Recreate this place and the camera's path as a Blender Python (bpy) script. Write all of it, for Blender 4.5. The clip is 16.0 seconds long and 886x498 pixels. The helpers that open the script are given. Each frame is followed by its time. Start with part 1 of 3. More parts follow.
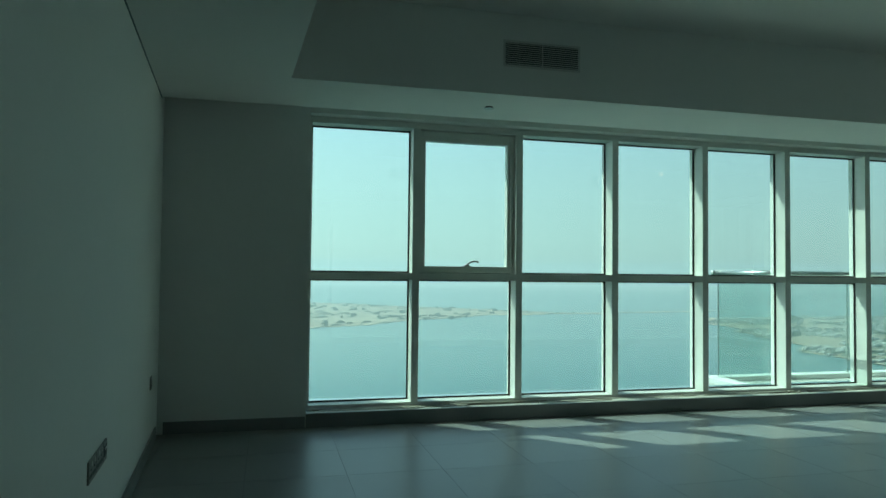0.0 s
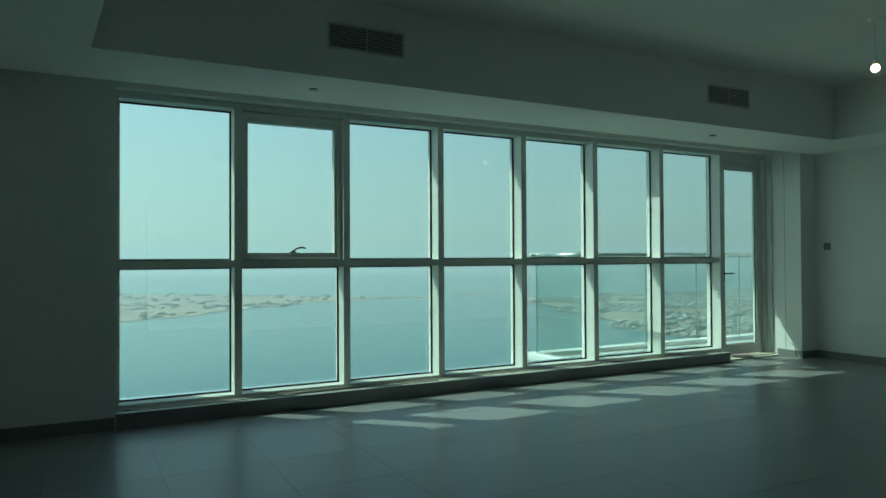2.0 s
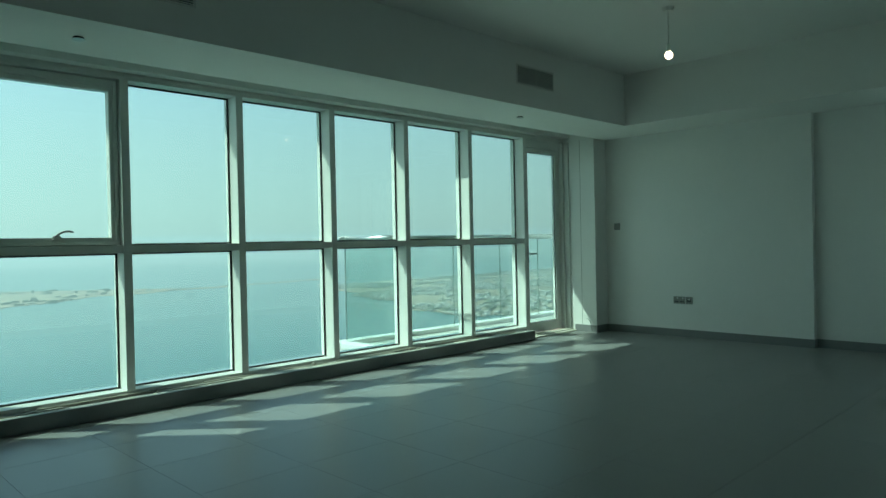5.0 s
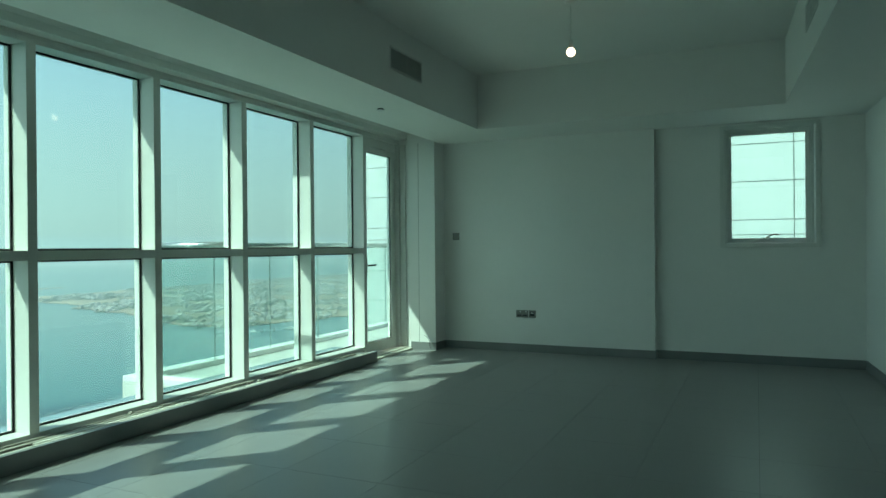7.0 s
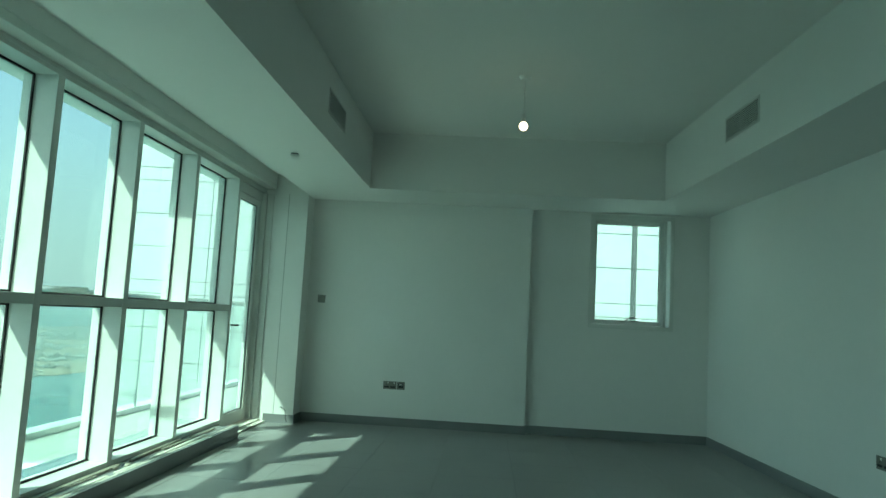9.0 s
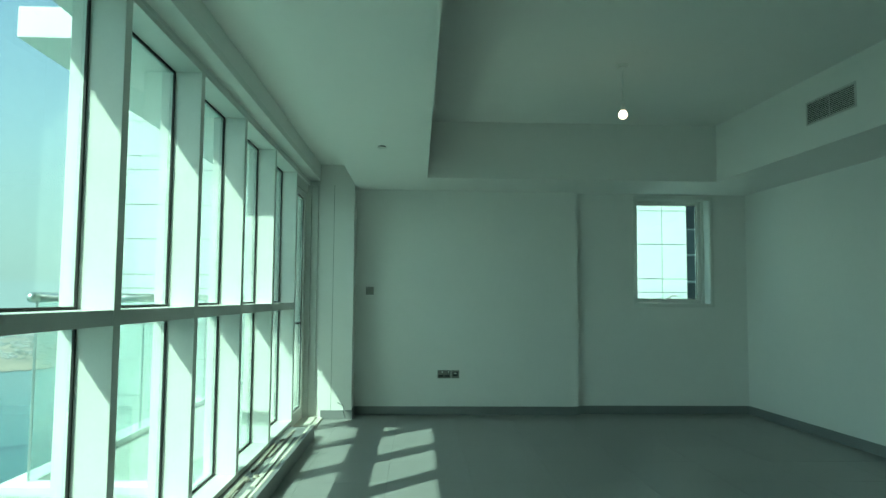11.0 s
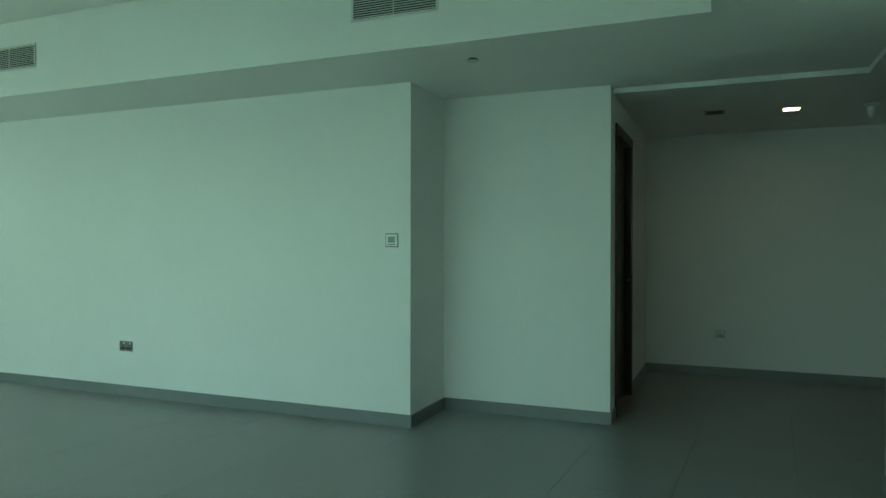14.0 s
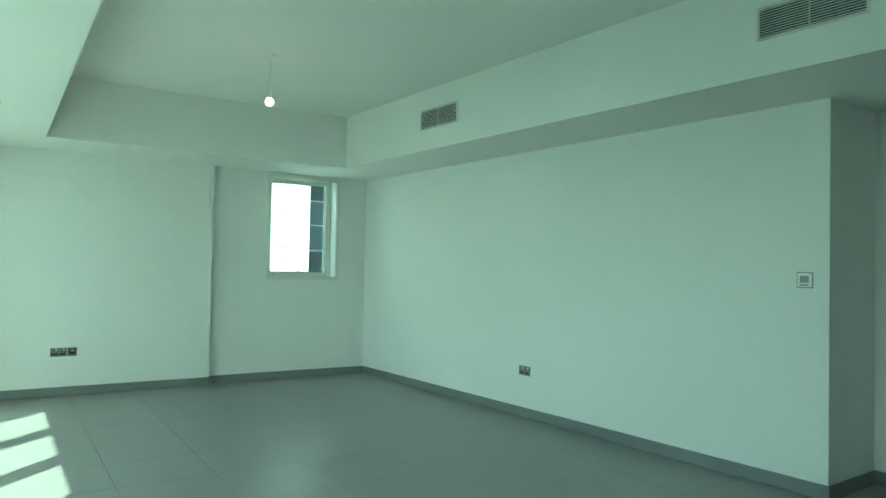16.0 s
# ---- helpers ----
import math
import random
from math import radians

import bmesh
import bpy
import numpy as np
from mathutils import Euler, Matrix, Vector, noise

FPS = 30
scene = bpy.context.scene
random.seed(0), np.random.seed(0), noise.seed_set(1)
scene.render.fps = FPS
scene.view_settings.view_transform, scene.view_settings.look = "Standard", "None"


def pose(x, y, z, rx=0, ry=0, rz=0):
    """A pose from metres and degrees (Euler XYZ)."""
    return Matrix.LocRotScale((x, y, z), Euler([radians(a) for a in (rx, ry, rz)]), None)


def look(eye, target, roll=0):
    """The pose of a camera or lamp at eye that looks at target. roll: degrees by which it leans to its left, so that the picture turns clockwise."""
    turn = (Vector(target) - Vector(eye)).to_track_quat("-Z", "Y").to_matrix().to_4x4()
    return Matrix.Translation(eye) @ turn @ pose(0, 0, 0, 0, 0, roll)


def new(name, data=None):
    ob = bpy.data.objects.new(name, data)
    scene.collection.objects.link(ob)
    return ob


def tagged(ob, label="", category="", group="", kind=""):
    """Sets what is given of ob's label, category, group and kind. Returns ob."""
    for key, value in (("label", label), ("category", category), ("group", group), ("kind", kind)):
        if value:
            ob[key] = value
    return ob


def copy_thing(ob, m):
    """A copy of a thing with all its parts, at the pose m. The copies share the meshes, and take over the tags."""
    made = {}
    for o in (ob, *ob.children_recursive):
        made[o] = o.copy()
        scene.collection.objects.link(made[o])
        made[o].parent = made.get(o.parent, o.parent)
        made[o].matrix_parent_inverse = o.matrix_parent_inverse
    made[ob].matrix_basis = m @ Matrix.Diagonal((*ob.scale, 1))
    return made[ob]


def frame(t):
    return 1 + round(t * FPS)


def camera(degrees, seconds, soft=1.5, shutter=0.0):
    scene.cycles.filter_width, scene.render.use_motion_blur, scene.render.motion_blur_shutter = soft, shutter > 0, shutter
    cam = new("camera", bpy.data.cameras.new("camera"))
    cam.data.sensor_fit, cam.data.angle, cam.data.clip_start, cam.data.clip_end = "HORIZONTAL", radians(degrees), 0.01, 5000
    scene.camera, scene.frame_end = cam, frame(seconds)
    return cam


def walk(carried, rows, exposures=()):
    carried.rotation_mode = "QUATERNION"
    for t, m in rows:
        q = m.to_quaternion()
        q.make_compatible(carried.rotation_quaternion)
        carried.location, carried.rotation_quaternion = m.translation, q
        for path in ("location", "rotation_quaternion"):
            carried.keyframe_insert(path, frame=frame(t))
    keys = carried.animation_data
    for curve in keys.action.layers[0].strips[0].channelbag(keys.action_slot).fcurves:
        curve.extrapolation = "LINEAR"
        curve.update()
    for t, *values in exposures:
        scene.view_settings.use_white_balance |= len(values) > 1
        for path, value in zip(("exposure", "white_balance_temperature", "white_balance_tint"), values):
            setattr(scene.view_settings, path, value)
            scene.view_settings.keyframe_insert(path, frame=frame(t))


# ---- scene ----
cam = camera(65.5, 16.0)
PATH = [
    (0, (0.578, 0.737, 1.23), (1.071, 2.674, 1.299), 0.6),
    (0.5, (0.576, 0.735, 1.226), (1.039, 2.678, 1.326), 0.5),
    (1, (0.574, 0.741, 1.233), (1.134, 2.659, 1.327), 0.3),
    (1.5, (0.595, 0.748, 1.243), (1.345, 2.6, 1.308), -0.3),
    (2, (0.627, 0.743, 1.23), (1.57, 2.507, 1.258), -0.3),
    (2.5, (0.659, 0.729, 1.235), (1.774, 2.39, 1.227), -0.5),
    (3, (0.687, 0.701, 1.207), (1.955, 2.248, 1.182), -0.9),
    (3.5, (0.703, 0.696, 1.196), (2.02, 2.2, 1.148), -1.9),
    (3.7, (0.704, 0.722, 1.192), (2.058, 2.193, 1.129), -2.1),
    (5.8, (0.838, 1.70, 1.21), (2.293, 3.072, 1.228), -0.1),
    (6, (0.842, 1.875, 1.244), (2.354, 3.184, 1.237), -0.4),
    (6.5, (0.854, 2.196, 1.231), (2.538, 3.274, 1.206), -1.7),
    (7, (0.954, 2.568, 1.225), (2.774, 3.396, 1.22), -0.5),
    (7.5, (0.942, 2.955, 1.246), (2.857, 3.533, 1.272), -1.2),
    (8, (0.914, 3.251, 1.236), (2.885, 3.586, 1.291), 0.8),
    (8.5, (0.991, 3.647, 1.208), (2.977, 3.844, 1.334), -0.1),
    (9, (0.964, 4.032, 1.211), (2.949, 4.166, 1.41), 3.1),
    (9.5, (0.896, 4.385, 1.219), (2.891, 4.421, 1.359), 3.6),
    (9.7, (0.922, 4.539, 1.196), (2.917, 4.622, 1.311), 2.5),
    (11.8, (0.975, 5.595, 1.325), (2.922, 5.179, 1.517), -1.9),
    (12, (0.934, 5.619, 1.319), (2.822, 4.987, 1.512), 0.2),
    (12.5, (0.819, 5.72, 1.36), (2.568, 4.761, 1.495), 0.1),
    (12.9, (0.727, 5.744, 1.358), (2.372, 4.61, 1.44), -0.0),
    (13, (0.711, 5.754, 1.34), (2.3, 4.541, 1.411), 0.1),
    (13.5, (0.627, 5.686, 1.305), (1.789, 4.058, 1.335), 0.6),
    (14, (0.606, 5.66, 1.302), (1.467, 3.855, 1.295), 0.1),
    (14.5, (0.559, 5.63, 1.312), (1.19, 3.732, 1.296), 0.1),
    (15, (0.561, 5.639, 1.327), (1.307, 3.783, 1.344), 0.1),
    (15.5, (0.573, 5.637, 1.353), (1.752, 4.022, 1.411), 0.7),
    (16, (0.676, 5.613, 1.378), (2.354, 4.526, 1.432), 1.2),
]
# exposure and white balance over the walk
EXPOSURES = [(0.0, 1.25, 6650, 9), (1.0, 1.23, 6650, 9), (2.0, 0.97, 6650, 9), (3.5, 1.16, 6650, 8), (7.0, 1.46, 6700, 6), (9.5, 1.84, 6700, 1), (12.0, 1.86, 6900, 0),
             (12.5, 2.35, 7250, 1), (13.0, 2.63, 7250, 1), (13.5, 2.76, 7250, 2), (14.0, 2.95, 7250, 3), (14.5, 3.45, 7200, 3), (15.0, 3.62, 7200, 3), (15.5, 3.50, 7200, 3),
             (16.0, 3.2, 7150, 3)]
walk(cam, [(t, look(eye, target, roll)) for t, eye, target, roll in PATH], EXPOSURES)

# ---- world and sun ----
SUN_EL, SUN_AZ = 45.4, 45.7   # height, and turn from +y towards -x
world = bpy.data.worlds.new("sky")
world.use_nodes = True
scene.world = world
wn, wl = world.node_tree.nodes, world.node_tree.links
wn.clear()
sky = wn.new("ShaderNodeTexSky")
sky.sky_type = 'NISHITA'
sky.sun_disc = False
sky.sun_elevation = radians(SUN_EL)
sky.sun_rotation = radians(-SUN_AZ)
sky.altitude = 50
sky.air_density, sky.dust_density, sky.ozone_density = 1.0, 1.6, 1.0
bg = wn.new("ShaderNodeBackground")
bg.inputs["Strength"].default_value = 0.12
wo = wn.new("ShaderNodeOutputWorld")
wl.new(sky.outputs[0], bg.inputs[0])
wl.new(bg.outputs[0], wo.inputs[0])
sun_data = bpy.data.lights.new("sun", 'SUN')
sun_data.energy, sun_data.angle, sun_data.color = 3.2, radians(0.6), (1.0, 0.98, 0.95)
sun = new("sun", sun_data)
sd = Vector((-math.sin(radians(SUN_AZ)) * math.cos(radians(SUN_EL)), math.cos(radians(SUN_AZ)) * math.cos(radians(SUN_EL)), math.sin(radians(SUN_EL))))
sun.matrix_world = look(tuple(sd * 60), (0, 0, 0))


# ---- materials ----
def material(name, color, rough=0.6, metal=0.0, vary=0.0, scale=6.0, bump=0.0, bump_scale=120.0, per_piece=0.0, spec=0.5, coords="Object", stretch=(1, 1, 1)):
    """A principled surface with variation at two scales, fine relief and an optional change from piece to piece."""
    m = bpy.data.materials.new(name)
    m.use_nodes = True
    n, l = m.node_tree.nodes, m.node_tree.links
    b = n["Principled BSDF"]
    b.inputs["Base Color"].default_value = (*color, 1)
    b.inputs["Roughness"].default_value = rough
    b.inputs["Metallic"].default_value = metal
    b.inputs["Specular IOR Level"].default_value = spec
    if vary or bump or per_piece:
        tc = n.new("ShaderNodeTexCoord")
        mp = n.new("ShaderNodeMapping")
        mp.inputs["Scale"].default_value = stretch
        l.new(tc.outputs[coords], mp.inputs[0])
    if vary or per_piece:
        big = n.new("ShaderNodeTexNoise")
        big.inputs["Scale"].default_value, big.inputs["Detail"].default_value = scale, 5
        small = n.new("ShaderNodeTexNoise")
        small.inputs["Scale"].default_value, small.inputs["Detail"].default_value = scale * 14, 3
        l.new(mp.outputs[0], big.inputs[0])
        l.new(mp.outputs[0], small.inputs[0])
        mix = n.new("ShaderNodeMath")
        mix.operation = 'MULTIPLY_ADD'
        mix.inputs[1].default_value = 0.35
        l.new(small.outputs[0], mix.inputs[0])
        l.new(big.outputs[0], mix.inputs[2])
        add = n.new("ShaderNodeMath")
        add.operation = 'ADD'
        l.new(mix.outputs[0], add.inputs[0])
        if per_piece:
            info = n.new("ShaderNodeObjectInfo")
            k = n.new("ShaderNodeMath")
            k.operation = 'MULTIPLY_ADD'
            k.inputs[1].default_value, k.inputs[2].default_value = per_piece, -per_piece / 2
            l.new(info.outputs["Random"], k.inputs[0])
            l.new(k.outputs[0], add.inputs[1])
        else:
            add.inputs[1].default_value = 0
        ramp = n.new("ShaderNodeMapRange")
        ramp.inputs[1].default_value, ramp.inputs[2].default_value = 0.35, 1.0
        ramp.inputs[3].default_value, ramp.inputs[4].default_value = 1 - vary, 1 + vary
        l.new(add.outputs[0], ramp.inputs[0])
        hue = n.new("ShaderNodeHueSaturation")
        hue.inputs["Color"].default_value = (*color, 1)
        l.new(ramp.outputs[0], hue.inputs["Value"])
        l.new(hue.outputs[0], b.inputs["Base Color"])
        rr = n.new("ShaderNodeMapRange")
        rr.inputs[1].default_value, rr.inputs[2].default_value = 0.3, 1.0
        rr.inputs[3].default_value, rr.inputs[4].default_value = rough * 0.85, min(1, rough * 1.2)
        l.new(add.outputs[0], rr.inputs[0])
        l.new(rr.outputs[0], b.inputs["Roughness"])
    if bump:
        bn = n.new("ShaderNodeTexNoise")
        bn.inputs["Scale"].default_value, bn.inputs["Detail"].default_value = bump_scale, 4
        l.new(mp.outputs[0], bn.inputs[0])
        bp = n.new("ShaderNodeBump")
        bp.inputs["Strength"].default_value, bp.inputs["Distance"].default_value = bump, 0.004
        l.new(bn.outputs[0], bp.inputs["Height"])
        l.new(bp.outputs[0], b.inputs["Normal"])
    return m


def glass_material(name, tint, gloss=0.9):
    """A thin tinted pane: coloured transmission, with a mirror sheen that grows towards grazing."""
    m = bpy.data.materials.new(name)
    m.use_nodes = True
    n, l = m.node_tree.nodes, m.node_tree.links
    n.clear()
    out = n.new("ShaderNodeOutputMaterial")
    tr = n.new("ShaderNodeBsdfTransparent")
    tr.inputs[0].default_value = (*tint, 1)
    gl = n.new("ShaderNodeBsdfGlossy")
    gl.inputs["Roughness"].default_value = 0.01
    gl.inputs[0].default_value = (gloss, gloss, gloss, 1)
    lw = n.new("ShaderNodeLayerWeight")
    lw.inputs[0].default_value = 0.5
    pw = n.new("ShaderNodeMath")
    pw.operation = 'POWER'
    pw.inputs[1].default_value = 5.0
    l.new(lw.outputs["Facing"], pw.inputs[0])
    fr = n.new("ShaderNodeMath")
    fr.operation = 'MULTIPLY_ADD'
    fr.inputs[1].default_value, fr.inputs[2].default_value = 0.9, 0.035
    l.new(pw.outputs[0], fr.inputs[0])
    mx = n.new("ShaderNodeMixShader")
    l.new(fr.outputs[0], mx.inputs[0])
    l.new(tr.outputs[0], mx.inputs[1])
    l.new(gl.outputs[0], mx.inputs[2])
    l.new(mx.outputs[0], out.inputs[0])
    return m


def glow(name, color, strength):
    m = bpy.data.materials.new(name)
    m.use_nodes = True
    n, l = m.node_tree.nodes, m.node_tree.links
    n.clear()
    out = n.new("ShaderNodeOutputMaterial")
    e = n.new("ShaderNodeEmission")
    e.inputs[0].default_value, e.inputs[1].default_value = (*color, 1), strength
    l.new(e.outputs[0], out.inputs[0])
    return m


PAINT = material("white_wall_paint", (0.80, 0.79, 0.77), 0.65, vary=0.03, scale=1.2, bump=0.12, bump_scale=220)
CEIL = material("white_ceiling_paint", (0.80, 0.79, 0.77), 0.75, vary=0.025, scale=0.9, bump=0.1, bump_scale=160)
TILE = material("grey_porcelain", (0.262, 0.261, 0.259), 0.33, vary=0.05, scale=1.6, per_piece=0.06)
GROUT = material("dark_grout", (0.19, 0.185, 0.18), 0.9, vary=0.1, scale=20)
SKIRT = material("grey_tile_skirting", (0.21, 0.215, 0.22), 0.35, vary=0.06, scale=3, bump=0.05, bump_scale=60)
FRAME = material("white_powder_coat", (0.72, 0.72, 0.69), 0.42, vary=0.05, scale=5, bump=0.05, bump_scale=400)
GASKET_AND_DARK = material("black_gasket_and_dark", (0.012, 0.012, 0.012), 0.6, vary=0.1, scale=30)
GLASS = glass_material("green_tinted_glazing", (0.64, 0.80, 0.745))
RAILGLASS = glass_material("balustrade_glass", (0.91, 0.96, 0.945))
STEEL = material("brushed_steel", (0.60, 0.60, 0.58), 0.3, metal=1.0, vary=0.1, scale=25, bump=0.05, bump_scale=300)
NICKEL = material("satin_nickel_plate", (0.24, 0.235, 0.22), 0.4, metal=0.6, vary=0.06, scale=40)
DARKIN = material("dark_plastic", (0.02, 0.02, 0.022), 0.45, vary=0.1, scale=40)
WHITEPL = material("white_plastic", (0.78, 0.78, 0.75), 0.35, vary=0.03, scale=30)
SILL = material("mill_aluminium", (0.80, 0.80, 0.79), 0.17, metal=1.0, vary=0.06, scale=3)
SCREEN_AND_SHADOW = material("grey_display_seal_shadow", (0.22, 0.27, 0.27), 0.2, vary=0.05, scale=30)
GRILLE = material("white_aluminium_grille", (0.62, 0.62, 0.60), 0.45, vary=0.05, scale=10)
DUCT = material("dark_duct_backing", (0.02, 0.02, 0.02), 0.9, vary=0.2, scale=10)
WOOD = material("dark_stained_wood", (0.035, 0.022, 0.016), 0.4, vary=0.3, scale=3, bump=0.1, bump_scale=40, stretch=(8, 8, 0.6))
STRIP = material("pale_packing_strip", (0.70, 0.66, 0.58), 0.55, vary=0.15, scale=9, bump=0.1, bump_scale=90)
STRIPD = material("weathered_strip", (0.33, 0.30, 0.25), 0.7, vary=0.25, scale=12, bump=0.15, bump_scale=80)
CONCRETE = material("pale_balcony_screed", (0.62, 0.61, 0.58), 0.8, vary=0.10, scale=2.5, bump=0.2, bump_scale=70)
CLAD = material("white_cladding_panel", (0.80, 0.80, 0.78), 0.5, vary=0.03, scale=1.5, per_piece=0.08)
# the wing's panels, a little darker than CLAD
WINGCLAD = material("greyer_white_cladding", (0.62, 0.65, 0.64), 0.5, vary=0.05, scale=1.5, per_piece=0.08)
JOINT = material("cladding_joint", (0.13, 0.14, 0.14), 0.9, vary=0.1, scale=10)
TOWERGLASS = material("blue_tower_glass", (0.012, 0.018, 0.024), 0.4, vary=0.2, scale=0.4, per_piece=0.4)
SPANDREL = material("grey_blue_spandrel", (0.05, 0.065, 0.075), 0.45, vary=0.08, scale=0.5, per_piece=0.2)
TRIMW = material("white_tower_trim", (0.6, 0.62, 0.62), 0.5, vary=0.05, scale=1)
SEA = material("calm_green_sea", (0.055, 0.15, 0.14), 0.22, vary=0.15, scale=0.004, bump=0.25, bump_scale=0.25)
SAND = material("pale_reclaimed_sand", (0.34, 0.27, 0.19), 0.95, vary=0.45, scale=0.02, bump=0.0)
SCRUB = material("grey_green_scrub", (0.10, 0.13, 0.08), 0.95, vary=0.3, scale=0.05)
TOWN = material("pale_rendered_blocks", (0.52, 0.50, 0.46), 0.85, vary=0.25, scale=0.03)
BOAT = material("white_hull", (0.7, 0.7, 0.68), 0.4, vary=0.05, scale=1)
BULB = glow("bulb_glow", (1.0, 0.82, 0.58), 2.0)
SPOTGLOW = glow("downlight_glow", (1.0, 0.78, 0.52), 1.8)
HAZEGLOW = glow("painted_sea_haze", (0.60, 0.72, 0.80), 0.62)


HAZE_R = 480.0                        # radius of the cylinder that the thin haze is painted on


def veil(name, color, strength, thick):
    """Sea haze painted as a see-through glow: thickest at the level of the eye, thinner towards the near water and up
    the sky.
    """
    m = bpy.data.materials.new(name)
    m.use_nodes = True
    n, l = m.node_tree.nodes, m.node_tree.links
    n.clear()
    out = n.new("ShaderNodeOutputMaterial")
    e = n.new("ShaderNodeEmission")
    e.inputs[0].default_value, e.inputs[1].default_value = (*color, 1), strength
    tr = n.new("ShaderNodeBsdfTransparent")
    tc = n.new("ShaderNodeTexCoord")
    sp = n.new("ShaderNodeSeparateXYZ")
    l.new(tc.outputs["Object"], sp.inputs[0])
    # the painted haze glows more on the sun's side
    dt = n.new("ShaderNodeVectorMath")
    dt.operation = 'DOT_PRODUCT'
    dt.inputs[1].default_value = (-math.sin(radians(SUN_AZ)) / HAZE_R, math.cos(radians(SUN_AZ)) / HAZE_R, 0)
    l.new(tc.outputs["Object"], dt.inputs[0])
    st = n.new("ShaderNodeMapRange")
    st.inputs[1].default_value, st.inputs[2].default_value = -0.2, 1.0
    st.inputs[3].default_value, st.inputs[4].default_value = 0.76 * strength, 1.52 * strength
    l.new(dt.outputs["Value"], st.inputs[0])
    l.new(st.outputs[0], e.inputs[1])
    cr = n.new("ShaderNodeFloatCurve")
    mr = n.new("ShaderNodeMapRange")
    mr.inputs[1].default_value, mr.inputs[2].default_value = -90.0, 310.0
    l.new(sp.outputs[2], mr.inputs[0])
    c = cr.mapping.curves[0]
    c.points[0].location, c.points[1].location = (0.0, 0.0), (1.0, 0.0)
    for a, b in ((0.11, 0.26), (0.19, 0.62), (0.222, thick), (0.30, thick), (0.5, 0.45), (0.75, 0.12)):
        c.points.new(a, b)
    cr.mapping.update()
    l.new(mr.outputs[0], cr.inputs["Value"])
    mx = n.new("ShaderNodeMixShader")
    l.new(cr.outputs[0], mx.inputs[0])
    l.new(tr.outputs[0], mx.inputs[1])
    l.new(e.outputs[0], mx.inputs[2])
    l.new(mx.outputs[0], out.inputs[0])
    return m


VEIL = veil("painted_haze_veil", (0.60, 0.72, 0.82), 0.62, 0.85)


# ---- mesh helpers ----
def box(bm, x0, x1, y0, y1, z0, z1, bevel=0.0):
    """A box between two corners, with its edges rounded off by bevel."""
    r = bmesh.ops.create_cube(bm, size=1.0, matrix=Matrix.Translation(((x0 + x1) / 2, (y0 + y1) / 2, (z0 + z1) / 2)) @ Matrix.Diagonal((x1 - x0, y1 - y0, z1 - z0, 1)))
    if bevel:
        edges = list({e for v in r["verts"] for e in v.link_edges})
        bmesh.ops.bevel(bm, geom=edges, offset=bevel, segments=2, affect='EDGES', profile=0.6)
    return bm


def tube(bm, a, b, r, r2=None, sides=14):
    """A rod from a to b."""
    a, b = Vector(a), Vector(b)
    q = (b - a).to_track_quat('Z', 'Y').to_matrix().to_4x4()
    bmesh.ops.create_cone(bm, cap_ends=True, segments=sides, radius1=r, radius2=r if r2 is None else r2, depth=(b - a).length, matrix=Matrix.Translation((a + b) / 2) @ q)
    return bm


def bar(bm, points, r, sides=10):
    """A bent rod along points."""
    for a, b in zip(points, points[1:]):
        tube(bm, a, b, r, sides=sides)
    for p in points:
        bmesh.ops.create_uvsphere(bm, u_segments=sides, v_segments=6, radius=r, matrix=Matrix.Translation(p))
    return bm


def ball(bm, at, r, squash=1.0, seg=16):
    bmesh.ops.create_uvsphere(bm, u_segments=seg, v_segments=seg // 2, radius=r, matrix=Matrix.Translation(at) @ Matrix.Diagonal((1, 1, squash, 1)))
    return bm


def part(name, bm, mat, parent=None, label="", smooth=False):
    me = bpy.data.meshes.new(name)
    if smooth:
        for f in bm.faces:
            f.smooth = True
    bm.to_mesh(me)
    bm.free()
    me.materials.append(mat)
    ob = new(name, me)
    if parent:
        ob.parent = parent
    if label:
        ob["label"] = label
    return ob


def solid(name, boxes, mat, label, category, kind="structure", bevel=0.0, group=""):
    bm = bmesh.new()
    for b in boxes:
        box(bm, *b, bevel=bevel)
    return tagged(part(name, bm, mat), label, category, group, kind)


def thing(name, at, label, category, group="", kind=""):
    ob = new(name)
    ob.matrix_basis = at if isinstance(at, Matrix) else Matrix.Translation(at)
    ob.empty_display_size = 0.05
    return tagged(ob, label, category, group, kind)


# ---- the room's main lines ----
# The window and end walls run along the axes; the side wall, the back wall and the hall stand 3 degrees askew,
# and are built straight and then swung round one corner by BACK.
XL, XE, XR = -0.17, 8.641, 8.72        # front corner, end wall, end wall in the niche
YB, YN, YH = 1.595, 0.960, -1.40       # back wall, its niche, far wall of the hall (before the swing)
YF, YP = 6.285, 6.04                   # front wall and face of the kerb; edge of the curtain pocket
XN0, XN1 = 1.624, 2.937                # niche in the back wall (before the swing)
XB, YO = 0.055, 1.80                   # side wall and its end by the hall (before the swing)
YJ = 3.565                             # where the end wall steps back
XW0, XP, YPI = 0.89, 8.37, 6.047       # window's first jamb, pier by the balcony door
YM, YG = 6.52, 6.67                    # front of the mullions, glass
ZS, ZC = 2.483, 3.06                   # soffit, tray ceiling
ZK, ZH = 0.095, 2.472                  # kerb, window head
SK = 0.092                             # skirting
SWING = 3.0
BACK = Matrix.Translation((8.62, 1.60, 0)) @ Matrix.Rotation(radians(SWING), 4, 'Z') @ Matrix.Translation((-8.62, -1.60, 0))


def swung(ob):
    """Swing a piece of the setting that was built straight."""
    ob.data.transform(BACK)
    return ob


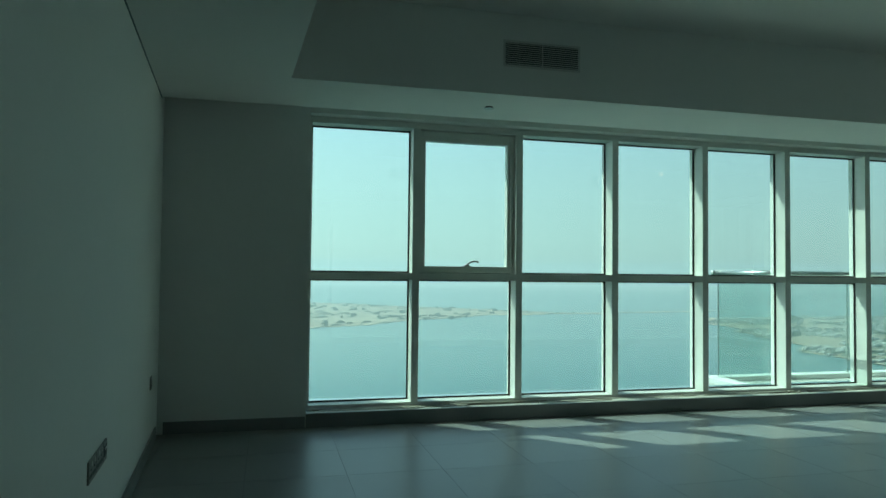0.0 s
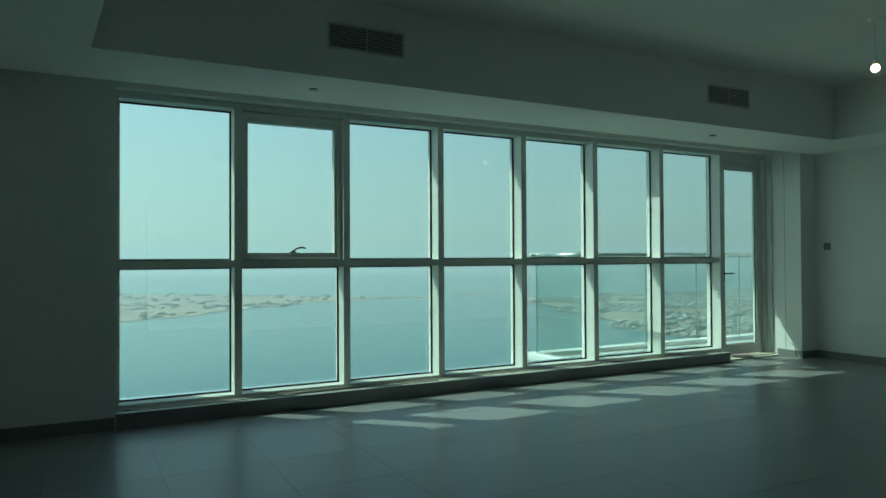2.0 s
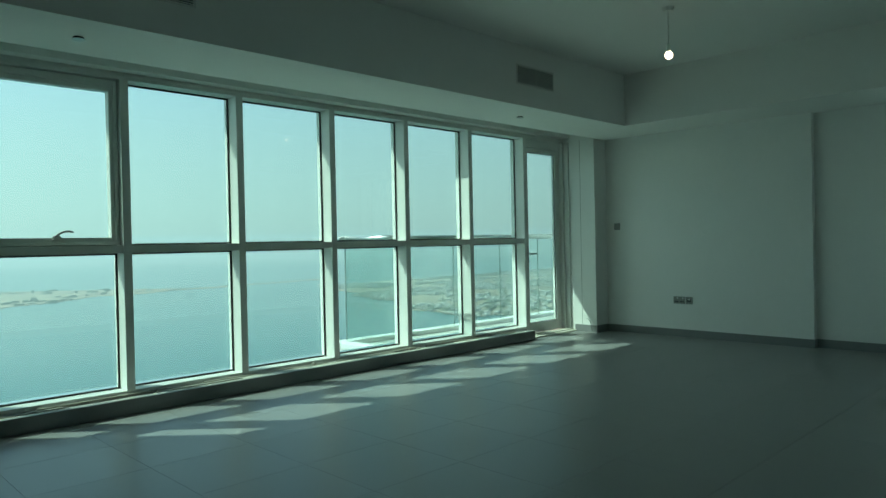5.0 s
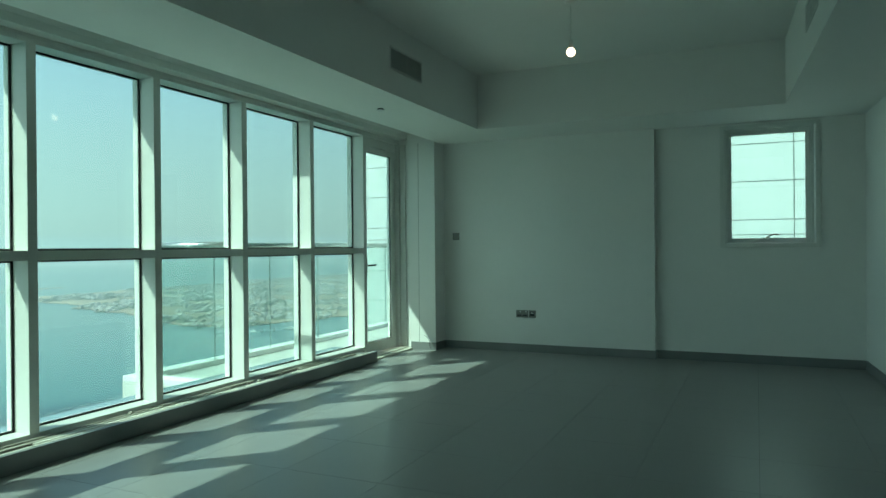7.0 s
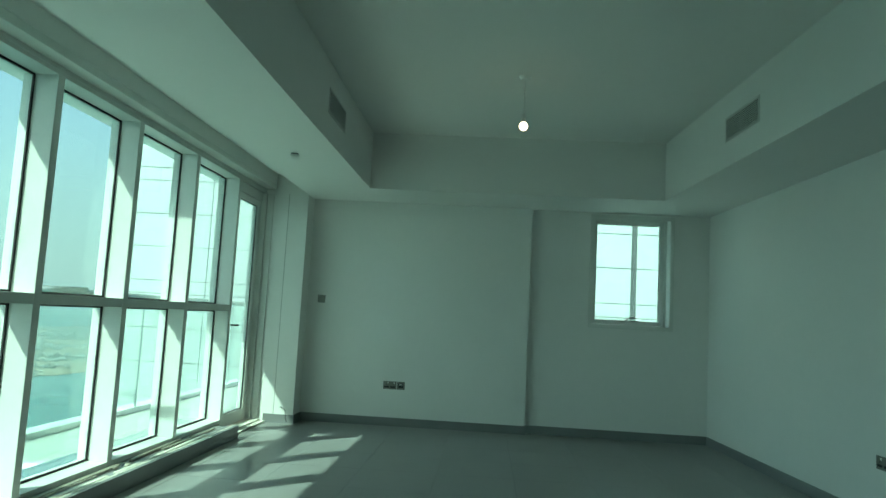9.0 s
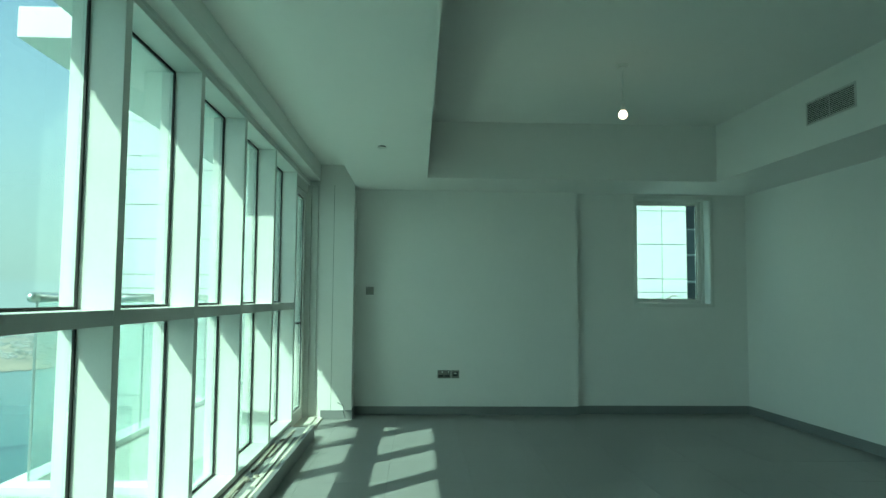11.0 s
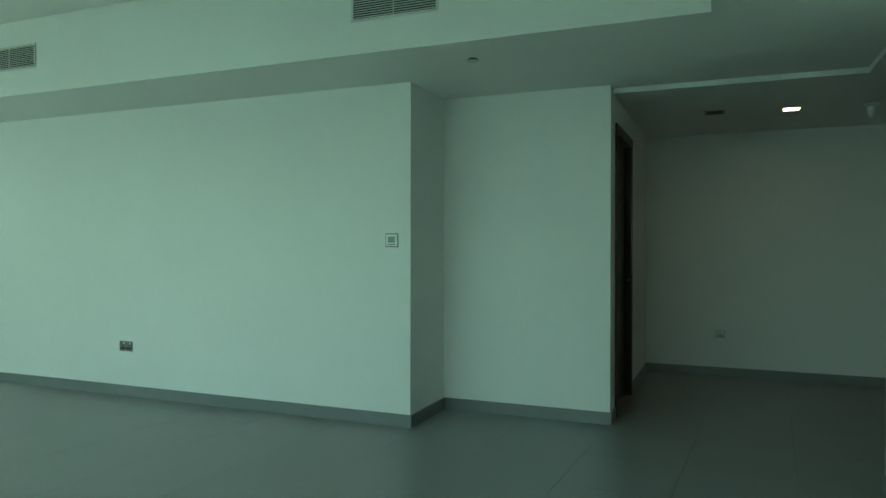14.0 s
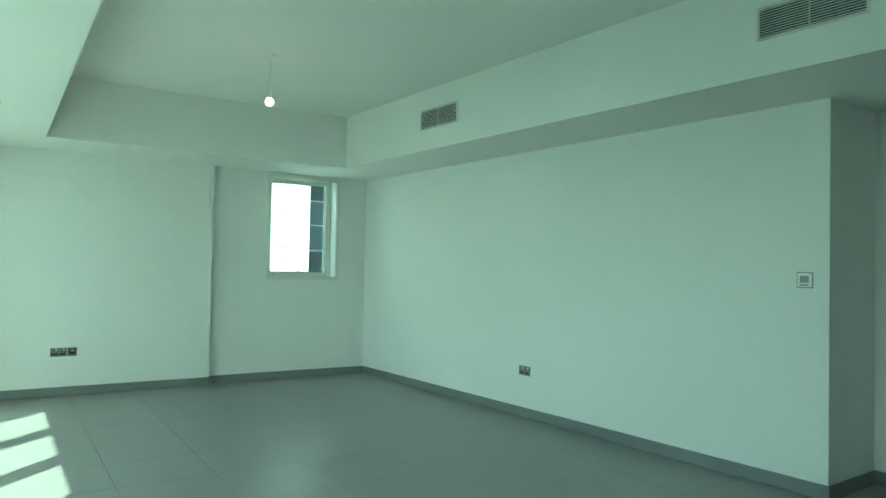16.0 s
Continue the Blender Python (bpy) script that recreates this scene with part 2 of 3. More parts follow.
swung(solid("wall_left", [(XB - 0.4, XB, YO, 7.3, -0.05, 3.2)], PAINT, "plain white painted wall with grey tile skirting", "wall"))
solid("wall_front", [(XL - 0.2, XW0, YF, 7.2, -0.05, 3.2), (XW0, 8.9, 6.412, YF + 0.7, 2.58, 3.3)], PAINT, "white painted wall beside and above the big window", "wall")
solid("wall_pier", [(XP, 9.04, YPI, 6.67, -0.05, 3.2)], PAINT, "white painted pier beside the balcony door", "wall")
solid("wall_end", [(XE, 9.04, YJ, YPI, -0.05, 3.2)], PAINT, "white painted end wall, stepping back into a niche", "wall")
W2 = (2.03, 2.88, 1.216, 2.452)       # opening in the niche: y, y, z, z
solid("wall_niche", [(XR, 9.04, 1.3, W2[0], -0.05, 3.2), (XR, 9.04, W2[1], YJ, -0.05, 3.2), (XR, 9.04, W2[0], W2[1], -0.05, W2[2]), (XR, 9.04, W2[0], W2[1], W2[3], 3.2)],
      PAINT, "white painted niche wall with a small window", "wall")
swung(solid("wall_back", [(XN1, 9.04, YB - 0.85, YB, -0.05, 3.2), (XN0 + 0.12, XN1, YN - 0.2, YN, -0.05, 3.2)], PAINT, "long white painted back wall with a shallow niche", "wall"))
D2 = (-0.14, 0.69, 2.19)               # hall door: y, y, height
swung(solid("wall_hall_side", [(XN0, XN0 + 0.12, D2[1], YN, -0.05, 3.2), (XN0, XN0 + 0.12, YH, D2[0], -0.05, 3.2), (XN0, XN0 + 0.12, D2[0], D2[1], D2[2], 3.2)], PAINT, "white painted hall wall with a dark door", "wall"))
swung(solid("wall_hall_far", [(-2.9, XN0 + 0.12, YH - 0.2, YH, -0.05, 3.2)], PAINT, "white painted far wall of the hall", "wall"))
swung(solid("wall_hall_left", [(-2.9, -2.7, YH, YO + 0.2, -0.05, 3.2), (-2.7, XB - 0.4, YO, YO + 0.2, -0.05, 3.2)], PAINT, "white painted wall closing the hall", "wall"))
# added black sheet, its colour standing in for the unlit space beyond
swung(solid("black_sheet_behind_door", [(XN0 + 0.13, XN0 + 0.2, D2[0] - 0.2, D2[1] + 0.1, -0.05, 2.5)], GASKET_AND_DARK, "unseen black sheet standing in for the dark space behind the hall door", "wall"))
solid("ceiling", [(-3.4, 9.04, -2.4, YF + 0.7, ZC, 3.3)], CEIL, "smooth white painted tray ceiling", "ceiling")
TX0, TX1, TY0, TY1 = 0.91, 7.82, 2.362, 5.272
swung(solid("ceiling_soffit_back", [(-3.0, 9.04, -1.71, TY0, ZS, ZC)], CEIL, "dropped white plasterboard soffit along the back wall", "ceiling"))
solid("ceiling_soffit", [(-0.5, 9.04, TY1, YP, ZS, ZC), (XP + 0.003, 9.04, YP, YPI + 0.05, ZS, ZC)],
      CEIL, "dropped white plasterboard soffit along the window", "ceiling")
side = swung(solid("ceiling_soffit_side", [(-0.35, TX0, TY0, TY1 + 0.4, ZS, ZC)], CEIL, "dropped white plasterboard soffit along the side wall", "ceiling"))
for v in side.data.vertices:
    if v.co.y > 4:
        v.co.x += math.tan(radians(SWING)) * (v.co.y - TY1)
        v.co.y = TY1
end = solid("ceiling_soffit_end", [(TX1, 9.04, 2.0, TY1, ZS, ZC)], CEIL, "dropped white plasterboard soffit along the end wall", "ceiling")
for v in end.data.vertices:
    if v.co.y < 4:
        v.co.y = 1.60 + (TY0 - 1.60) / math.cos(radians(SWING)) + math.tan(radians(SWING)) * (v.co.x - 8.62)
swung(solid("ceiling_hall", [(-2.7, XN0, YH, 0.84, 2.445, ZS + 0.02), (-2.7, -0.02, 0.84, YO, 2.445, ZS + 0.02)], CEIL, "slightly lower white hall ceiling", "ceiling"))
solid("ceiling_curtain_pocket", [(XL - 0.3, XP, YP, 6.412, 2.70, ZC)], CEIL, "white curtain pocket above the window", "ceiling")
solid("trim_window_head", [(XW0, XP, 6.412, YG + 0.065, 2.526, 2.58), (XW0, XP, YM, YG + 0.065, ZH + 0.0265, 2.526)], FRAME, "stepped white head above the window", "trim", bevel=0.003)
# solid grey strip paints the shadow line under the soffit
swung(solid("trim_painted_shadow", [(XB + 0.0005, XB + 0.008, YO + 0.6, 6.5, ZS - 0.004, ZS - 0.0005)], SCREEN_AND_SHADOW, "thin grey strip painted as the shadow gap between wall and soffit", "trim"))
# skirting, 12 mm proud
T = 0.012
swung(solid("baseboard_back", [
    (XB, XB + T, YO - T, 6.58, 0, SK), (XB - 0.4, XB, YO - T, YO, 0, SK),
    (XN1 - T, 8.75, YB, YB + T, 0, SK), (XN1 - T, XN1, YN + T, YB, 0, SK), (XN0 - T, XN1, YN, YN + T, 0, SK),
    (XN0 - T, XN0, D2[1] + 0.07, YN, 0, SK), (XN0 - T, XN0, YH, D2[0] - 0.07, 0, SK), (-2.7, XN0 - T, YH, YH + T, 0, SK)],
    SKIRT, "low grey porcelain tile skirting along the back and side walls", "baseboard", bevel=0.0015))
solid("baseboard", [
    (XL + T, XW0 - 0.005, YF - T, YF, 0, SK), (XP - T, XP, YPI - T, 6.37, 0, SK), (XP, XE, YPI - T, YPI, 0, SK), (XE - T, XE, YJ - T, YPI - T, 0, SK), (XE, XR, YJ - T, YJ, 0, SK),
    (XR - T, XR, 1.60, YJ - T, 0, SK)],
    SKIRT, "low grey porcelain tile skirting along the walls", "baseboard", bevel=0.0015)
XK = 7.40                              # end of the kerb
solid("window_kerb", [(XW0, XK, YF, YF + 0.03, -0.05, 0.112), (XW0, XK, YF + 0.03, YG + 0.2, -0.05, ZK)], SKIRT, "low grey tiled kerb under the big window", "kerb", bevel=0.003)
solid("trim_kerb_edge", [(XW0, XK, YF + 0.0305, YF + 0.05, ZK, 0.114)], STRIP, "pale metal edging along the kerb", "trim", bevel=0.002)
solid("door_threshold", [(XK, XP, YF + 0.06, YG + 0.2, -0.05, 0.018), (XK + 0.2, XP, YF + 0.12, YM, 0.018, 0.03)], STRIP, "pale stone threshold at the balcony door", "threshold", bevel=0.003)


# ---- big window ----
win = thing("window_1", ((XW0 + XP) / 2, YM, ZK), "long white aluminium window wall with deep mullions and green tinted glass", "window", kind="structure")
WO = Vector(win.matrix_basis.translation)


def wpart(name, boxes, mat, parent=win, bevel=0.002, label=""):
    bm = bmesh.new()
    for b in boxes:
        box(bm, *b, bevel=bevel)
    bmesh.ops.translate(bm, verts=bm.verts, vec=-WO)
    return part(name, bm, mat, parent, label)


EDGES = [0.922, 1.841, 2.782, 3.728, 4.682, 5.618, 6.595, 7.590]   # where each bay begins
MW = 0.062
ZT0, ZT1 = 1.166, 1.226
wpart("head_rail", [(XW0, XP, YM, YG + 0.06, ZH, ZH + 0.026)], FRAME)
wpart("bottom_rail", [(XW0, EDGES[7] - MW, YM, YG + 0.06, ZK + 0.001, ZK + 0.034)], FRAME)
wpart("outer_sill", [(XW0, EDGES[7] - MW, YG + 0.062, 6.92, ZK + 0.004, ZK + 0.016)], SILL, label="smooth metal sill outside the glass")
for k, x in enumerate(EDGES):
    wpart("mullion", [(x - MW, x, YM, YG + 0.06, ZK + 0.034 if k < 7 else 0.02, ZH)], FRAME)
for k in range(7):
    x0, x1 = EDGES[k], EDGES[k + 1] - MW
    wpart("transom", [(x0, x1, YM + 0.002, YG + 0.06, ZT0, ZT1)], FRAME)
    for z0, z1 in ((ZK + 0.034, ZT0), (ZT1, ZH)):
        g = 0.013
        wpart("gasket", [(x0, x1, YG - 0.012, YG - 0.002, z0, z0 + g), (x0, x1, YG - 0.012, YG - 0.002, z1 - g, z1),
                         (x0, x0 + g, YG - 0.012, YG - 0.002, z0 + g, z1 - g), (x1 - g, x1, YG - 0.012, YG - 0.002, z0 + g, z1 - g)], GASKET_AND_DARK, bevel=0)
        wpart("pane", [(x0 + 0.002, x1 - 0.002, YG, YG + 0.006, z0 + 0.002, z1 - 0.002)], GLASS, bevel=0)


def lever(parent, at, turn, s=1.0):
    """A curved cockspur lever on a small base, pointing along +x before the turn."""
    m = Matrix.Translation(at) @ turn
    bm = bmesh.new()
    box(bm, -0.055, 0.055, -0.012, 0.0, -0.012, 0.012, bevel=0.004)
    box(bm, -0.022, 0.03, -0.03, -0.012, -0.010, 0.026, bevel=0.006)
    bmesh.ops.transform(bm, matrix=m, verts=bm.verts)
    base = part("handle_base", bm, FRAME, parent)
    bm = bmesh.new()
    pts = [m @ Vector((-0.005 + 0.11 * u, -0.034, 0.022 + 0.034 * math.sin(u * 2.2))) for u in (0, 0.12, 0.28, 0.45, 0.65, 0.85, 1.0)]
    bar(bm, pts, 0.0075, 8)
    part("handle", bm, NICKEL, base, "curved metal window handle", smooth=True)


# top-hung sash in the second bay
sx0, sx1, sz0, sz1 = EDGES[1] + 0.004, EDGES[2] - MW - 0.004, ZT1 + 0.003, ZH - 0.003
sw = 0.058
ys0, ys1 = YG - 0.085, YG - 0.02
sash = wpart("sash", [(sx0, sx0 + sw, ys0, ys1, sz0, sz1), (sx1 - sw, sx1, ys0, ys1, sz0, sz1),
                      (sx0 + sw, sx1 - sw, ys0, ys1, sz0, sz0 + sw), (sx0 + sw, sx1 - sw, ys0, ys1, sz1 - sw * 1.5, sz1)], FRAME, bevel=0.004, label="white top-hung opening sash")
wpart("sash_rebate", [(sx0 + 0.004, sx0 + 0.03, ys0 - 0.02, ys0, sz0 + 0.004, sz1 - 0.004), (sx1 - 0.03, sx1 - 0.004, ys0 - 0.02, ys0, sz0 + 0.004, sz1 - 0.004),
                      (sx0 + 0.03, sx1 - 0.03, ys0 - 0.02, ys0, sz0 + 0.004, sz0 + 0.026), (sx0 + 0.03, sx1 - 0.03, ys0 - 0.02, ys0, sz1 - 0.05, sz1 - 0.004)], FRAME, sash, bevel=0.003)
lever(sash, (Vector((2.275, ys0, sz0 + sw - 0.010)) - WO), Matrix.Identity(4))

# ---- balcony door ----
door = thing("door_1", ((EDGES[7] + XP) / 2, YM, 0.03), "white framed glazed balcony door with lever handle, closed", "door", kind="structure")
WO = Vector(door.matrix_basis.translation)
dx0, dx1, dz0, dz1 = EDGES[7] + 0.004, XP - 0.06, 0.03, 2.37
wpart("door_frame", [(XP - 0.058, XP - 0.002, YM - 0.02, YM + 0.11, 0.02, ZH), (dx0, dx1, YM + 0.02, YG + 0.06, dz1 + 0.004, ZH)], FRAME, door)
leaf = wpart("door_leaf", [(dx0, dx0 + 0.05, YM + 0.03, YM + 0.09, dz0, dz1), (dx1 - 0.09, dx1, YM + 0.03, YM + 0.09, dz0, dz1),
                           (dx0 + 0.05, dx1 - 0.09, YM + 0.03, YM + 0.09, dz0, dz0 + 0.12), (dx0 + 0.05, dx1 - 0.09, YM + 0.03, YM + 0.09, dz1 - 0.06, dz1)], FRAME, door, bevel=0.004)
wpart("jamb_lining", [(XP - 0.02, XP - 0.001, 6.43, YM - 0.021, 0.02, ZH)], FRAME, door, bevel=0.003)
g = 0.009
px0, px1, pz0, pz1 = dx0 + 0.05, dx1 - 0.09, dz0 + 0.12, dz1 - 0.06
wpart("gasket", [(px0, px1, YM + 0.045, YM + 0.055, pz0, pz0 + g), (px0, px1, YM + 0.045, YM + 0.055, pz1 - g, pz1), (px0, px0 + g, YM + 0.045, YM + 0.055, pz0 + g, pz1 - g),
                 (px1 - g, px1, YM + 0.045, YM + 0.055, pz0 + g, pz1 - g)], GASKET_AND_DARK, door, bevel=0)
wpart("pane", [(px0 + 0.002, px1 - 0.002, YM + 0.058, YM + 0.064, pz0, pz1)], GLASS, door, bevel=0)
bm = bmesh.new()
box(bm, dx0 + 0.008, dx0 + 0.038, YM + 0.018, YM + 0.03, 0.93, 1.11, bevel=0.004)
bar(bm, [(dx0 + 0.023, YM + 0.02, 1.03), (dx0 + 0.023, YM - 0.028, 1.03), (dx0 + 0.13, YM - 0.03, 1.03)], 0.009)
bmesh.ops.translate(bm, verts=bm.verts, vec=-WO)
part("door_handle", bm, DARKIN, leaf, "dark lever handle", smooth=False)

# ---- small window in the niche ----
win2 = thing("window_2", (XR, (W2[0] + W2[1]) / 2, W2[2]), "small white framed window with a curved handle", "window", kind="structure")
WO = Vector(win2.matrix_basis.translation)


def ring(x0, x1, y0, y1, z0, z1, w):
    return [(x0, x1, y0, y0 + w, z0, z1), (x0, x1, y1 - w, y1, z0, z1), (x0, x1, y0 + w, y1 - w, z0, z0 + w), (x0, x1, y0 + w, y1 - w, z1 - w, z1)]


wpart("architrave", ring(XR - 0.018, XR - 0.001, W2[0] - 0.045, W2[1] + 0.03, W2[2] - 0.02, W2[3] + 0.005, 0.04), FRAME, win2, bevel=0.003)
wpart("window_frame", ring(XR + 0.14, XR + 0.26, W2[0] + 0.001, W2[1] - 0.001, W2[2] + 0.001, W2[3] - 0.001, 0.028), FRAME, win2, bevel=0.003)
wpart("sash", ring(XR + 0.16, XR + 0.23, W2[0] + 0.03, W2[1] - 0.03, W2[2] + 0.03, W2[3] - 0.03, 0.04), FRAME, win2, bevel=0.004)
wpart("gasket", ring(XR + 0.186, XR + 0.194, W2[0] + 0.07, W2[1] - 0.07, W2[2] + 0.07, W2[3] - 0.07, 0.006), GASKET_AND_DARK, win2, bevel=0)
wpart("pane", [(XR + 0.196, XR + 0.202, W2[0] + 0.069, W2[1] - 0.069, W2[2] + 0.069, W2[3] - 0.069)], GLASS, win2, bevel=0)
lever(win2, (Vector((XR + 0.158, 2.465, W2[2] + 0.058)) - WO), Matrix.Rotation(radians(-90), 4, 'Z'))

# ---- hall door ----
hd = thing("door_2", (XN0, (D2[0] + D2[1]) / 2, 0), "dark stained wooden hall door in a dark frame", "door", kind="structure")
WO = Vector(hd.matrix_basis.translation)
wpart("door_frame", [(XN0 - 0.014, XN0 + 0.11, D2[0] - 0.055, D2[0] + 0.02, 0, D2[2] + 0.055), (XN0 - 0.014, XN0 + 0.11, D2[1] - 0.02, D2[1] + 0.055, 0, D2[2] + 0.055),
                     (XN0 - 0.014, XN0 + 0.11, D2[0] + 0.02, D2[1] - 0.02, D2[2] - 0.02, D2[2] + 0.055)], WOOD, hd, bevel=0.004)
hleaf = wpart("door_leaf", [(XN0 + 0.05, XN0 + 0.09, D2[0] + 0.022, D2[1] - 0.022, 0.008, D2[2] - 0.022)], WOOD, hd, bevel=0.003)
bm = bmesh.new()
bar(bm, [(XN0 + 0.05, D2[0] + 0.09, 1.02), (XN0 - 0.005, D2[0] + 0.09, 1.02), (XN0 - 0.006, D2[0] + 0.20, 1.02)], 0.009)
bmesh.ops.translate(bm, verts=bm.verts, vec=-WO)
part("door_handle", bm, DARKIN, hleaf, "dark metal lever handle")
hd.matrix_basis = BACK @ hd.matrix_basis


# ---- fittings ----
def grille(at, turn, w=0.585, h=0.19, n=11):
    """A wall grille whose face looks along -y before the turn."""
    e = thing("air_vent", Matrix.Translation(at) @ Matrix.Rotation(radians(turn), 4, 'Z'), "white aluminium air grille with horizontal slats in the soffit", "vent", "soffit grilles")
    bm = bmesh.new()
    f = 0.016
    for b in ((-w / 2, w / 2, -0.008, -0.001, -h / 2, -h / 2 + f), (-w / 2, w / 2, -0.008, -0.001, h / 2 - f, h / 2), (-w / 2, -w / 2 + f, -0.008, -0.001, -h / 2 + f, h / 2 - f), (w / 2 - f, w / 2, -0.008, -0.001, -h / 2 + f, h / 2 - f)):
        box(bm, *b, bevel=0.0015)
    part("frame", bm, GRILLE, e)
    # flat sheet; the open duct's darkness is put into its colour
    bm = bmesh.new()
    box(bm, -w / 2 + f, w / 2 - f, -0.003, -0.0015, -h / 2 + f, h / 2 - f)
    part("backing", bm, DUCT, e, "flat dark sheet in place of the open duct behind the slats")
    for k in range(n):
        z = -h / 2 + f + (h - 2 * f) * (k + 0.5) / n
        bm = bmesh.new()
        box(bm, -w / 2 + f, w / 2 - f, -0.009, -0.004, z - 0.0026, z + 0.0026)
        part("slat", bm, GRILLE, e)
    bm = bmesh.new()
    box(bm, -0.004, 0.004, -0.0105, -0.009, -h / 2 + f, h / 2 - f)
    part("mullion_bar", bm, GRILLE, e)
    return e


# the front soffit's face looks along -y, the back one's along +y
g1 = grille((2.446, TY1, 2.777), 0)
copy_thing(g1, Matrix.Translation((6.174, TY1, 2.777)))
copy_thing(g1, BACK @ Matrix.Translation((6.06, TY0, 2.775)) @ Matrix.Rotation(radians(180), 4, 'Z'))
copy_thing(g1, BACK @ Matrix.Translation((2.689, TY0, 2.775)) @ Matrix.Rotation(radians(180), 4, 'Z'))


def ceiling_disc(name, at, r, mat, label, category, group="", drop=0.006, inner=None):
    e = thing(name, at, label, category, group)
    bm = bmesh.new()
    tube(bm, (0, 0, -drop), (0, 0, -0.0005), r * 0.92, r, sides=28)
    part("rim", bm, mat, e)
    bm = bmesh.new()
    tube(bm, (0, 0, -drop - 0.003), (0, 0, -drop + 0.001), r * 0.6, r * 0.66, sides=24)
    part("centre", bm, inner or mat, e)
    return e


def sprinkler(x, y):
    """A flat cover plate that hangs a little under a dark neck, painted as the gap's shade."""
    e = thing("sprinkler_cover", (x, y, ZS), "small flat round metal sprinkler cover in the soffit", "sprinkler", "sprinkler covers")
    bm = bmesh.new()
    tube(bm, (0, 0, -0.011), (0, 0, -0.0005), 0.030, sides=24)
    part("ring", bm, DARKIN, e, "dark neck painted as the shaded gap above the cover")
    bm = bmesh.new()
    tube(bm, (0, 0, -0.015), (0, 0, -0.011), 0.037, 0.039, sides=28)
    part("cover", bm, STEEL, e)


for x, y in ((2.174, 5.648), (6.40, 5.654), (2.306, 1.665)):
    sprinkler(x, y)

lamp = thing("pendant_lamp", (6.045, 3.82, ZC), "bare glowing bulb hanging on a short white cord", "lamp")
bm = bmesh.new()
tube(bm, (0, 0, -0.028), (0, 0, -0.001), 0.034, 0.05, sides=24)
part("ceiling_rose", bm, WHITEPL, lamp)
bm = bmesh.new()
tube(bm, (0, 0, -0.30), (0, 0, -0.028), 0.004, sides=8)
part("cord", bm, WHITEPL, lamp)
bm = bmesh.new()
tube(bm, (0, 0, -0.355), (0, 0, -0.295), 0.019, 0.013, sides=16)
part("lamp_holder", bm, WHITEPL, lamp)
bm = bmesh.new()
ball(bm, (0, 0, -0.385), 0.033, 1.0, 20)
part("bulb", bm, BULB, lamp, "glowing warm white bulb", smooth=True)

smoke = ceiling_disc("smoke_detector", (4.333, 3.746, ZC), 0.058, WHITEPL, "white round smoke detector on the tray ceiling", "detector", drop=0.042)


def plate(name, at, turn, gangs, label, category, mat=NICKEL, w=0.086, h=0.086, kind="socket", group=""):
    """A wall plate whose face looks along -y before the turn; gangs: 1 or 2."""
    e = thing(name, Matrix.Translation(at) @ Matrix.Rotation(radians(turn), 4, 'Z'), label, category, group)
    W = w if gangs == 1 else 0.146
    bm = bmesh.new()
    box(bm, -W / 2, W / 2, -0.008, -0.0005, -h / 2, h / 2, bevel=0.002)
    part("plate", bm, mat, e)
    for k in range(gangs):
        cx = 0 if gangs == 1 else (-0.034, 0.034)[k]
        if kind == "socket":
            for px, pz, sx, sz in ((0, 0.006, 0.0022, 0.0042), (-0.011, -0.016, 0.0042, 0.0022), (0.011, -0.016, 0.0042, 0.0022)):
                bm = bmesh.new()
                box(bm, cx + px - sx, cx + px + sx, -0.0095, -0.008, pz - sz, pz + sz)
                part("pin_hole", bm, DARKIN, e)
            bm = bmesh.new()
            box(bm, cx - 0.026, cx + 0.026, -0.0090, -0.0078, -0.026, -0.010)
            part("shutter_panel", bm, DARKIN, e)
            bm = bmesh.new()
            box(bm, cx + 0.008, cx + 0.020, -0.011, -0.008, 0.018, 0.034, bevel=0.001)
            part("rocker", bm, WHITEPL, e)
        elif kind == "data":
            bm = bmesh.new()
            box(bm, -0.026, 0.026, -0.0095, -0.008, -0.022, 0.024)
            part("jack_surround", bm, DARKIN, e)
            bm = bmesh.new()
            box(bm, -0.016, 0.016, -0.0108, -0.0095, 0.006, 0.016)
            part("jack_label", bm, WHITEPL, e)
        elif kind == "switch":
            bm = bmesh.new()
            box(bm, cx - 0.020, cx + 0.020, -0.0115, -0.008, -0.028, 0.028, bevel=0.0015)
            part("rocker", bm, mat, e)
        elif kind == "stat":
            bm = bmesh.new()
            box(bm, -0.028, 0.028, -0.0125, -0.011, -0.018, 0.028)
            part("display", bm, SCREEN_AND_SHADOW, e)
            bm = bmesh.new()
            box(bm, -0.030, 0.030, -0.0125, -0.011, -0.036, -0.026)
            part("button_row", bm, NICKEL, e)
            bm = bmesh.new()
            box(bm, -0.044, 0.044, -0.011, -0.008, -0.042, 0.042, bevel=0.003)
            part("housing", bm, WHITEPL, e)
    return e


def swung_plate(*a, **k):
    e = plate(*a, **k)
    e.matrix_basis = BACK @ e.matrix_basis


# the end wall faces -x, the back wall +y, the side wall +x
plate("double_socket", (XE, 5.057, 0.442), -90, 2, "brushed metal double socket low on the end wall", "socket")
plate("data_socket", (XE, 4.934, 0.442), -90, 1, "brushed metal data outlet beside a double socket", "socket", kind="data")
plate("light_switch", (XE, 5.888, 1.353), -90, 1, "brushed metal switch by the balcony door", "switch", kind="switch")
swung_plate("double_socket", (5.664, YB, 0.432), 180, 2, "brushed metal double socket low on the back wall", "socket")
